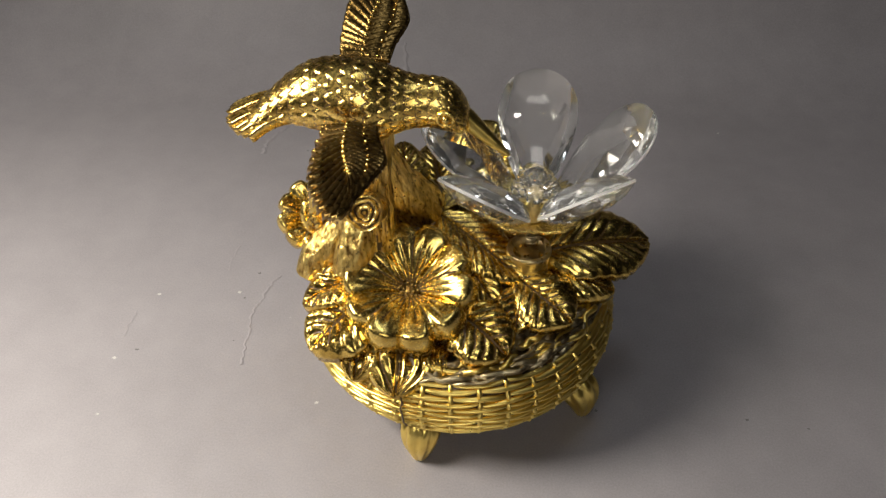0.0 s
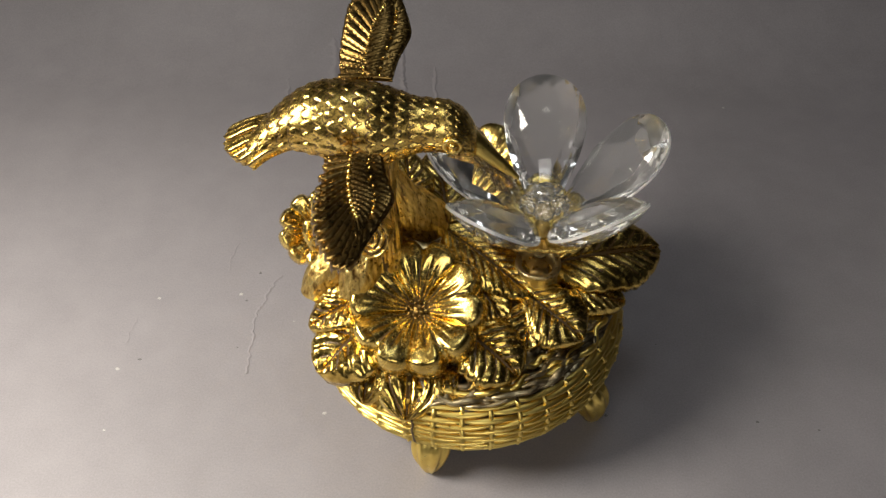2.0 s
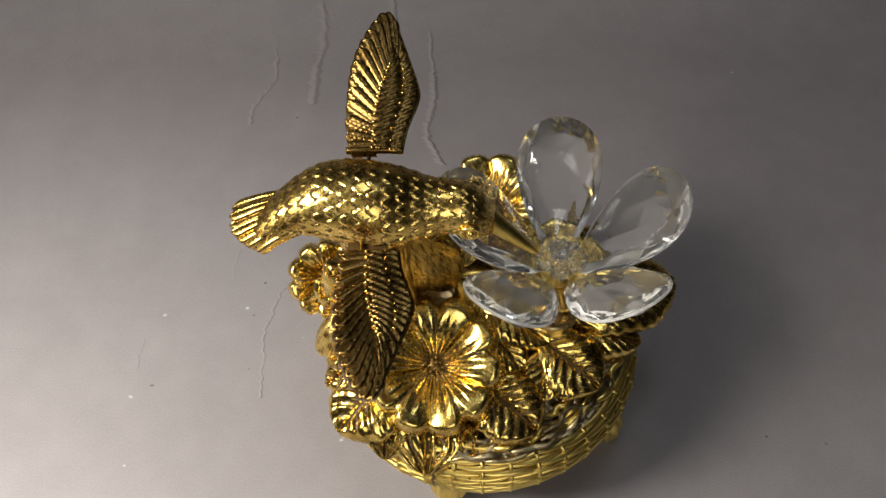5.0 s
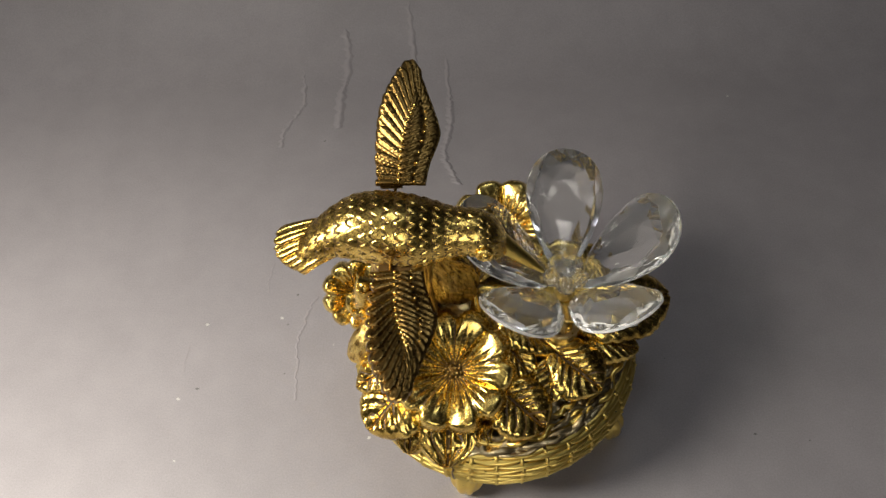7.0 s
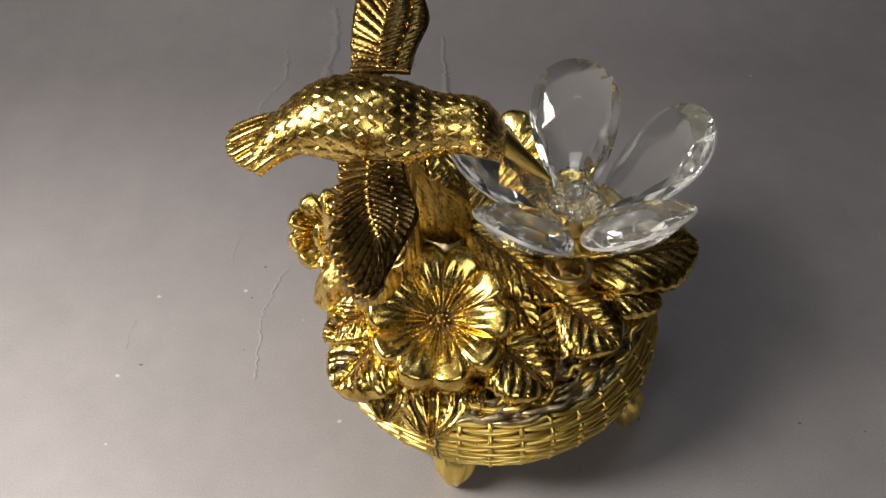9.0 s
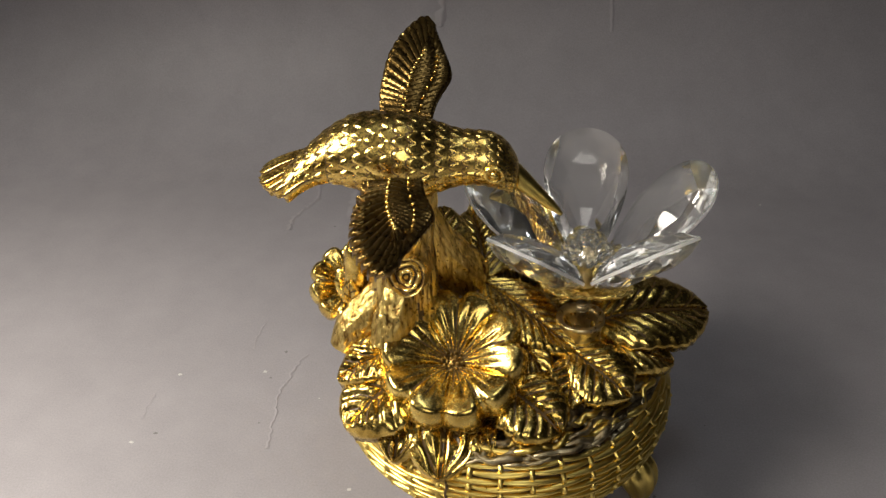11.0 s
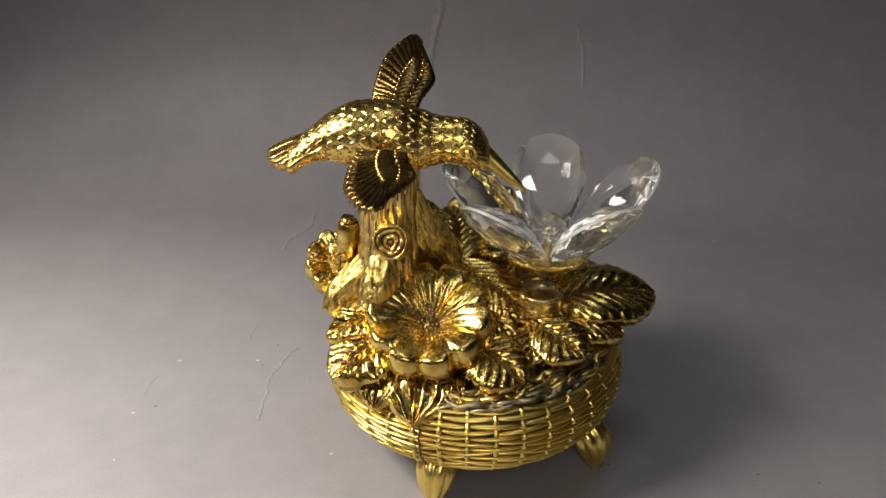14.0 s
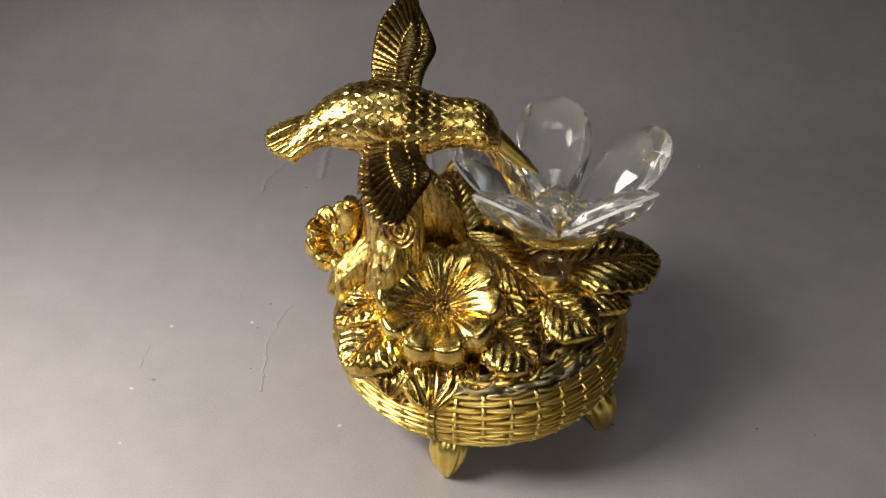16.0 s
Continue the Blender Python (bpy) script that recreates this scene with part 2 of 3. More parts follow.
# mound of twigs under the leaves
DOME = [(1.47, 1.25), (1.36, 1.31), (1.15, 1.36), (0.85, 1.42), (0.40, 1.50), (0.05, 1.52)]


def mound():
    def surface(u, v):
        r, z = spline(DOME, u)
        a = 2 * math.pi * v
        p = Vector((r * math.cos(a), r * math.sin(a), z))
        lump = 0.06 * noise.noise(p * 3.1) + 0.05 * noise.noise(p * 8) + 0.03 * noise.noise(p * 19)
        return CENTRE + p + Vector((0, 0, lump))

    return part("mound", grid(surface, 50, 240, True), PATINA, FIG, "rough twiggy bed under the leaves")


mound()


def twig(a0, a1, r, z, thick, seed):
    rng = random.Random(seed)
    points = []
    for k in range(9):
        a = math.radians(a0 + (a1 - a0) * k / 8)
        rr, zz = r + rng.uniform(-0.035, 0.035), z + rng.uniform(-0.035, 0.035)
        points.append((CENTRE.x + rr * math.cos(a), CENTRE.y + rr * math.sin(a), zz, thick * (0.4 if k in (0, 8) else rng.uniform(0.8, 1.15))))
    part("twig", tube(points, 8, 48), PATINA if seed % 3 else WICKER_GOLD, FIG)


for k in range(44):
    rng = random.Random(100 + k)
    a = -108 + 160 * (k % 22) / 22 + rng.uniform(-6, 6)
    lift = rng.uniform(0, 1)
    twig(a, a + rng.uniform(22, 48), 1.49 - 0.30 * lift, 1.28 + 0.10 * lift, rng.uniform(0.015, 0.036), k)


# leaves
def leaf_shape(base, tip, width, up=(0, 0, 1), arch=0.10, veins=7, relief=0.019, full=0.72, fan=0):
    """A cast leaf: an engraved midrib, swollen ribs that slant towards the tip, a scalloped margin."""
    base, tip = Vector(base), Vector(tip)
    a, s, n = frame_of(tip - base, up)
    length = (tip - base).length
    seed = 11 * (base.x + tip.y)
    nu, nv = 72, 52

    def phase(u, v):
        if fan:
            return fan * v * (0.75 + 0.5 * u) + 0.30 * math.sin(4 * u + seed) + 0.75 * noise.noise(Vector((2.5 * u, 2.5 * v, seed)))
        side = 0.5 if v > 0 else 0.0
        wobble = 0.12 * math.sin(6 * u + 3 * v + seed) + 0.17 * noise.noise(Vector((3 * u, 2 * v, seed)))
        return veins * (u - 0.36 * abs(v) ** 0.85 * (1 - 0.35 * u)) + side + wobble

    def surface(u, v):
        v = 2 * v - 1
        body = math.sin(math.pi * min(max(u, 0.004), 0.992) ** full) ** 0.52
        scallop = 1 + 0.055 * (abs(math.sin(math.pi * phase(u, math.copysign(1, v)))) - 0.6)
        w = width * body * scallop * (1 + 0.16 * noise.noise(Vector((3.5 * u, 2 * math.copysign(1, v), seed + 2))))
        rib = abs(math.sin(math.pi * phase(u, v))) * (0.8 + 0.5 * noise.noise(Vector((4 * u, 3 * v, seed + 5))))
        rib += 0.07 * math.sin(5 * math.pi * phase(u, v) + 3 * v) + 0.30 * noise.noise(Vector((7 * u, 5 * v, seed)))
        ramp = min(1.0, max(0.0, (abs(v) - 0.03) / 0.12)) * min(1.0, (1.04 - abs(v)) / 0.2)
        h = arch * length * 4 * u * (1 - u) + 0.17 * width * body * (math.sin(math.pi * min(1.0, abs(v) * 0.8 + 0.1)) - 0.3)
        h += relief * (rib - 0.55) * ramp * math.sin(math.pi * min(max(u, 0.0), 1.0)) ** 0.35
        h += 0.06 * width * noise.noise(Vector((2.2 * u + seed, 1.5 * v, 7))) - 0.040 * math.exp(-(v / 0.055) ** 2)
        h -= 0.10 * width * max(0.0, abs(v) - 0.72) ** 2 / 0.08
        x = u + 0.035 * abs(v) * math.sin(math.pi * u)
        return base + a * (x * length) + s * (v * w) + n * h

    def engraved(u, v):
        v = 2 * v - 1
        if abs(v) < 0.045:
            return u < 0.94
        f = phase(u, v) % 1
        return min(f, 1 - f) < 0.085 and abs(v) < 0.58 + 0.5 * noise.noise(Vector((8 * u, v, seed + 9))) and 0.04 < u < 0.94

    return shell(surface, nu, nv, n * -0.085), cells(engraved, nu, nv)


def leaf(*args, label="", mat=None, **kw):
    shape, engraved = leaf_shape(*args, **kw)
    return part("leaf", shape, mat or LEAF_GOLD, FIG, label, inlay=engraved)


# right of the blossom
leaf((1.14, 0.12, 1.76), (2.27, 0.50, 1.64), 0.42, (-0.16, -0.42, 1), arch=0.07, veins=8, full=0.88, label="broad gilt leaf reaching past the basket rim")
leaf((1.10, 0.00, 1.62), (1.90, -0.10, 1.46), 0.25, (0.15, -0.45, 1), veins=7)
leaf((0.92, -0.20, 1.69), (1.46, -0.60, 1.49), 0.33, (0.22, -0.40, 1), veins=6, arch=0.05, full=0.80, label="gilt leaf with slanting ribs lying over the twigs")
leaf((0.92, -0.30, 1.66), (0.93, -0.74, 1.50), 0.22, (0.12, -0.50, 1), veins=5, arch=0.08, full=0.85)
leaf((0.34, -0.62, 1.62), (0.85, -1.02, 1.45), 0.35, (0.15, -0.45, 1), veins=6, arch=0.10, full=0.82)
leaf((0.14, 0.28, 2.06), (0.98, -0.24, 1.69), 0.31, (0.30, -0.30, 1), veins=10, arch=0.04, full=0.80, label="long gilt leaf running down from the stump")
leaf((0.26, 0.06, 1.88), (0.72, -0.52, 1.60), 0.27, (0.2, -0.4, 1), veins=8, arch=0.06)
# left of the blossom
leaf((-0.44, -0.46, 1.66), (-1.00, -1.02, 1.40), 0.41, (-0.35, -0.42, 1), veins=6, arch=0.10, full=0.88, relief=0.034, label="broad gilt leaf hanging over the basket rim")
leaf((-0.56, -0.36, 1.78), (-1.13, -0.62, 1.60), 0.22, (-0.3, -0.4, 1), veins=6, arch=0.13, relief=0.030)
leaf((-0.62, -0.20, 1.86), (-1.14, -0.34, 1.76), 0.17, (-0.3, -0.4, 1), veins=5, arch=0.15)
# in front of the blossom
leaf((-0.13, -0.70, 1.52), (-0.18, -1.33, 1.15), 0.37, (-0.02, -0.7, 0.8), arch=0.08, full=0.86, relief=0.040, fan=2.6, label="fluted gilt leaf folded over the basket rim")
leaf((-0.50, -0.72, 1.46), (-0.58, -1.20, 1.20), 0.21, (-0.15, -0.7, 0.8), arch=0.16, full=1.0, relief=0.034, fan=2.5)
leaf((0.14, -0.82, 1.42), (0.24, -1.20, 1.26), 0.15, (0.1, -0.7, 0.8), arch=0.15, relief=0.030, fan=2)
# behind the stump and the crystal flower
leaf((0.16, 0.42, 2.02), (-0.02, 1.26, 2.24), 0.33, (0.2, -0.60, 0.8), veins=8, arch=0.05, label="upright gilt leaf behind the stump")
leaf((-0.20, 0.44, 2.12), (-0.30, 1.02, 2.42), 0.24, (0.1, -0.7, 0.7), veins=6)
leaf((0.75, 0.45, 1.72), (1.05, 1.00, 1.85), 0.30, (0, -0.4, 1), veins=7)
leaf((1.10, 0.55, 1.70), (1.75, 1.05, 1.62), 0.34, (0.2, 0, 1), veins=7)
leaf((-0.30, 0.80, 1.75), (-0.55, 1.40, 1.40), 0.34, (-0.2, 0.5, 1), veins=6)
leaf((0.30, 1.30, 1.55), (0.50, 1.82, 1.20), 0.30, (0, 0.6, 1), veins=6)


# gilt blossoms
def blossom(centre, normal, radius, start, petals=5, label="", cup=0.20):
    c = Vector(centre)
    up = Vector(normal).normalized()
    ahead = (Vector((0, 1, 0)) - up * up.y).normalized()
    right = ahead.cross(up)

    def petal(az):
        def surface(u, v):
            v = 2 * v - 1
            half = math.radians(180 / petals * 1.12)
            reach = radius * (1 - 0.17 * abs(v) ** 5 - 0.11 * math.exp(-(v / 0.16) ** 2))
            r = 0.07 * radius + u * (reach - 0.07 * radius)
            an = math.radians(az) + v * half * (0.82 + 0.18 * u)
            streak = abs(math.sin(v * 2.7 * math.pi + 0.6 * math.sin(3 * u + az) + 0.5 * math.sin(4 * v + az))) ** 0.7
            h = cup * radius * (u ** 1.15) * 1.9 - 9.0 * radius * max(0, u - 0.84) ** 2
            h -= 0.10 * radius * abs(v) ** 7 * u
            h += 0.15 * radius * math.sqrt(max(0.0, 1 - v * v)) * math.sin(math.pi * min(1, u ** 1.5)) ** 0.8
            h -= 0.10 * radius * math.exp(-(v / 0.13) ** 2) * u * u
            h += (0.050 + 0.030 * noise.noise(Vector((6 * v, az, 2)))) * radius * streak * math.sin(math.pi * min(1, 1.3 * u)) ** 1.5 * (1 - 0.6 * u)
            return c + right * (r * math.cos(an)) + ahead * (r * math.sin(an)) + up * h

        return shell(surface, 34, 56, up * (-0.26 * radius))

    streaks = cells(lambda u, v: abs(math.sin((2 * v - 1) * 2.7 * math.pi)) < max(0.22, 1.25 - 3.6 * u) and u < 0.62 - 0.16 * math.sin(9 * v), 34, 56)
    head = part("blossom", petal(start), GOLD, FIG, label, inlay=streaks)
    for k in range(1, petals):
        part("petal", petal(start + 360 * k / petals), GOLD, head, inlay=streaks)
    seeds = []
    for k in range(19):
        an, rr = k * 2.39996, 0.036 * radius * math.sqrt(k)
        p = c + right * (rr * math.cos(an)) + ahead * (rr * math.sin(an)) + up * (0.055 * radius)
        seeds.append(ball(p, 0.030 * radius, 8, 5))
    part("stamens", merge(ball(c - up * (0.09 * radius), 0.16 * radius, 16, 8), *seeds), WING_GOLD, head, "small beaded flower centre")


def ball(c, r, sides=12, rings=8):
    def surface(u, v):
        t, a = math.pi * (0.001 + 0.998 * u), 2 * math.pi * v
        return Vector(c) + Vector((r * math.sin(t) * math.cos(a), r * math.sin(t) * math.sin(a), r * math.cos(t)))

    return grid(surface, rings, sides, True)


blossom((-0.10, -0.50, 1.74), (-0.04, -0.43, 0.90), 0.665, 84, label="large open gilt five-petalled flower", cup=0.20)
blossom((0.44, 1.10, 1.98), (-0.12, -0.36, 0.92), 0.62, 50, label="open gilt flower standing behind the crystal flower")
blossom((-1.14, 0.36, 1.93), (0.08, -0.62, 0.75), 0.40, 40, label="smaller gilt flower half hidden by the trunk")


def bud():
    """A closed flower standing up beside the stump: a rolled tube of petals over a sepal."""
    body = [(-1.05, 0.06, 1.98, 0.07), (-1.03, 0.05, 2.14, 0.115), (-1.00, 0.04, 2.34, 0.125), (-0.98, 0.03, 2.52, 0.115), (-0.97, 0.02, 2.62, 0.085), (-0.97, 0.02, 2.56, 0.05)]
    ob = part("bud", tube(body, 36, 40, lambda t, a: 1 + 0.13 * abs(math.sin(1.5 * a + 2.2 * t)) - 0.05), GOLD, FIG, "closed gilt flower bud beside the stump")
    for az, lean in ((-100, 0.03), (-200, 0.05), (20, 0.03)):
        c, d = math.cos(math.radians(az)), math.sin(math.radians(az))
        shape, lines = leaf_shape((-1.05 + 0.05 * c, 0.06 + 0.05 * d, 1.96), (-1.01 + (0.14 + lean) * c, 0.04 + (0.14 + lean) * d, 2.30), 0.10, (c, d, 0.2), veins=4, relief=0.012)
        part("sepal", shape, GOLD, ob, inlay=lines)


bud()


# trunk
def bark(t, a):
    groove = abs(noise.noise(Vector((4.5 * math.cos(a), 4.5 * math.sin(a), 2.2 * t)))) ** 0.6
    fine = abs(noise.noise(Vector((13 * math.cos(a), 13 * math.sin(a), 3 * t))))
    line = abs(noise.noise(Vector((24 * math.cos(a), 24 * math.sin(a), 2.5 * t + 9))))
    return 0.90 + 0.14 * fine + 0.12 * groove + 0.10 * min(line, 0.4) + 0.07 * noise.noise(Vector((2.5 * math.cos(a), 2.5 * math.sin(a), 5 * t))) + 0.04 * noise.noise(Vector((9 * math.cos(a), 9 * math.sin(a), 16 * t)))


def trunk():
    main = [(-0.58, -0.03, 1.55, 0.46), (-0.57, -0.04, 1.90, 0.37), (-0.56, -0.04, 2.20, 0.315), (-0.55, -0.03, 2.52, 0.292), (-0.55, -0.02, 2.88, 0.283), (-0.54, 0.0, 3.24, 0.295)]
    left = [(-0.68, -0.08, 2.26, 0.15), (-0.86, -0.16, 2.06, 0.17), (-1.03, -0.24, 1.90, 0.16), (-1.14, -0.31, 1.72, 0.11)]
    right = [(-0.40, 0.04, 3.02, 0.12), (-0.32, 0.11, 2.68, 0.18), (-0.20, 0.22, 2.36, 0.23), (-0.02, 0.38, 2.06, 0.22)]
    front = [(-0.58, -0.16, 2.36, 0.17), (-0.62, -0.32, 2.10, 0.18), (-0.70, -0.44, 1.86, 0.15)]
    shape = merge(tube(main, 110, 110, bark), tube(left, 64, 50, bark), tube(right, 110, 60, bark), tube(front, 64, 40, bark))
    def cleft(t, a):
        return abs(noise.noise(Vector((13 * math.cos(a), 13 * math.sin(a), 3 * t)))) < 0.05 + 0.05 * noise.noise(Vector((2 * math.cos(a), 2 * math.sin(a), 9 * t)))

    clefts = cells(lambda u, v: cleft(u, 2 * math.pi * v), 110, 110)
    return part("trunk", shape, BARK_GOLD, FIG, inlay=clefts, label= "gilt tree stump with bark grooves carrying the bird")


TRUNK = trunk()


def knot(face, axis, radius, length):
    face, (a, s, n) = Vector(face), frame_of(axis, (0.1, 0, 1))

    def grain(q, an):
        return 19 * q + 2.2 * noise.noise(Vector((2 * q * math.cos(an), 2 * q * math.sin(an), 9 * length)))

    def surface(u, v):
        an = 2 * math.pi * v
        if u < 0.3:
            r, h = radius * (1.12 - 0.10 * u / 0.3), -length * (1 - u / 0.3)
        else:
            q = 1 - (u - 0.3) / 0.7
            r, h = radius * max(q, 0.02), 0.12 * radius * math.cos(grain(q, an)) + 0.16 * radius * noise.noise(Vector((3 * q * math.cos(an), 3 * q * math.sin(an), length))) - 0.10 * radius
        return face + a * h + (s * math.cos(an) + n * math.sin(an)) * r * (1 + 0.04 * math.sin(3 * an + 1))

    def ringed(u, v):
        q, an = 1 - (u - 0.3) / 0.7, 2 * math.pi * v
        return u > 0.3 and math.cos(grain(q, an)) < -0.6 + 0.5 * noise.noise(Vector((5 * q * math.cos(an), 5 * q * math.sin(an), 4)))

    rings = cells(ringed, 46, 30)
    return part("knot", grid(surface, 46, 30, True), KNOT_GOLD, TRUNK, "sawn branch stub with rings", inlay=rings)


knot((-0.48, -0.50, 2.66), (-0.02, -0.86, 0.42), 0.165, 0.36)
knot((0.00, 0.22, 2.27), (0.12, -0.80, 0.52), 0.105, 0.25)


# bird
SPINE = [(-1.60, -0.05, 3.25, 0.13, 0.04), (-1.50, -0.03, 3.31, 0.20, 0.10), (-1.31, 0.02, 3.42, 0.225, 0.165), (-1.12, 0.05, 3.51, 0.26, 0.23), (-0.92, 0.06, 3.535, 0.315, 0.305),
         (-0.66, 0.04, 3.525, 0.345, 0.355), (-0.42, 0.02, 3.52, 0.34, 0.345), (-0.22, 0.02, 3.515, 0.29, 0.285), (-0.06, 0.01, 3.52, 0.24, 0.235), (0.08, 0.0, 3.525, 0.225, 0.225),
         (0.20, -0.01, 3.515, 0.228, 0.23), (0.31, -0.02, 3.48, 0.208, 0.212), (0.39, -0.03, 3.43, 0.165, 0.17), (0.44, -0.035, 3.385, 0.105, 0.11), (0.46, -0.035, 3.36, 0.03, 0.03)]


def bird():
    around, nu, nv = 20, 330, 240
    knots = [spline(SPINE, i / nu) for i in range(nu + 1)]
    rank = [0.0]
    for i in range(nu):
        rank.append(rank[-1] + float(np.linalg.norm(knots[i + 1][:3] - knots[i][:3])) / (0.112 - 0.046 * min(1.0, max(0.0, (i / nu - 0.50) * 2.5))))

    def pillow(d, side):
        return max(0.0, 1 - 0.5 * d) * min(1.0, 0.45 + 2.6 * d) * (1 - 1.1 * side * side)

    def scale(u, v):
        """Height of the overlapping rounded feathers, and how near the point lies below a feather's tip."""
        q, s = float(np.interp(u * nu, range(nu + 1), rank)), v * around
        k = math.floor(q + 1)
        side = s - 0.5 * (k % 2)
        side -= round(side)
        tip = k - 0.97 + 0.55 * abs(2 * side) ** 2.0
        if q >= tip:
            return pillow(q - tip, side), 1.0
        side = s - 0.5 * ((k - 1) % 2)
        side -= round(side)
        low = k - 1.97 + 0.55 * abs(2 * side) ** 2.0
        return pillow(q - low, side), tip - q

    def feathered(u):
        return min(1.0, max(0.0, (u - 0.03) / 0.05)) * min(1.0, max(0.0, (0.93 - u) / 0.06))

    def skin(u, v):
        x, y, z, ry, rz = knots[round(u * nu)]
        a = 2 * math.pi * v
        ca, sa = math.cos(a), math.sin(a)
        out = Vector((0, ca * rz, sa * ry)).normalized()
        size = 0.95 - 0.45 * min(1.0, max(0.0, (u - 0.5) / 0.3))
        h = 0.031 * size * feathered(u) * (scale(u, v)[0] - 0.5) * (0.85 + 0.7 * noise.noise(Vector((5 * x, 9 * v, 3))))
        h += 0.014 * math.exp(-((sa + 0.12) / 0.05) ** 2) * feathered(u)
        h += 0.010 * noise.noise(Vector((3 * x, 6 * v, 1)))
        return Vector((x, y + ry * ca, z + rz * sa)) + out * h

    def washed(u, v):
        return feathered(u) > 0.3 and scale(u, v)[1] < 0.19

    beak = [(0.37, -0.03, 3.42, 0.10), (0.46, -0.05, 3.35, 0.086), (0.57, -0.085, 3.265, 0.067), (0.69, -0.125, 3.175, 0.047), (0.80, -0.16, 3.090, 0.016)]
    eyes = []
    for y in (-1, 1):
        e = Vector((0.25, -0.02 + y * 0.232, 3.505))
        ring = [(e.x + 0.070 * math.cos(q), e.y, e.z + 0.060 * math.sin(q), 0.022) for q in [2 * math.pi * i / 12 for i in range(13)]]
        eyes += [ball(e, 0.040), tube(ring, 8, 36)]
    verts, faces = grid(skin, nu, nv, True)
    shape = merge((verts, faces + [tuple(range(nv))]), *eyes)
    ob = part("bird", shape, BIRD_GOLD, FIG, "gilt hummingbird with scale-like feathers and a long thin beak", inlay=cells(washed, nu, nv))
    part("beak", tube(beak, 20, 40, lambda t, a: 1 - 0.10 * math.exp(-(math.sin(a) / 0.18) ** 2)), WICKER_GOLD, ob, "long tapering satin gilt beak")
    return ob


BIRD = bird()


def tail_feather(k, count):
    """One long round-ended feather of the fanned tail."""
    t = k / (count - 1)
    root = Vector((-1.20, 0.18, 3.50)).lerp(Vector((-1.17, -0.13, 3.42)), t)
    end = Vector((-1.74, 0.16, 3.31)).lerp(Vector((-1.51, -0.21, 3.26)), t) + Vector((-0.09, -0.05, 0)) * math.sin(math.pi * t)
    a, s, n = frame_of(end - root, (-0.35, -0.30, 1))
    length = (end - root).length

    def surface(u, v):
        v = 2 * v - 1
        w = (0.046 + 0.032 * u) * math.sqrt(max(0.02, 1 - max(0.0, (u - 0.86) / 0.14) ** 2))
        h = 0.035 * math.sin(math.pi * u) + 0.026 * math.sqrt(max(0.0, 1 - v * v)) - 0.012 * math.exp(-(v / 0.14) ** 2) - 0.018 * v
        return root + a * (u * length) + s * (v * w) + n * (h + 0.012 * (k % 2))

    part("tail_feather", shell(surface, 26, 12, n * -0.075), BIRD_GOLD, BIRD, inlay=cells(lambda u, v: v < 0.09 or v > 0.91, 26, 12))


for k in range(7):
    tail_feather(k, 7)
DIHEDRAL = {-1: 5.0, 1: 23.0}


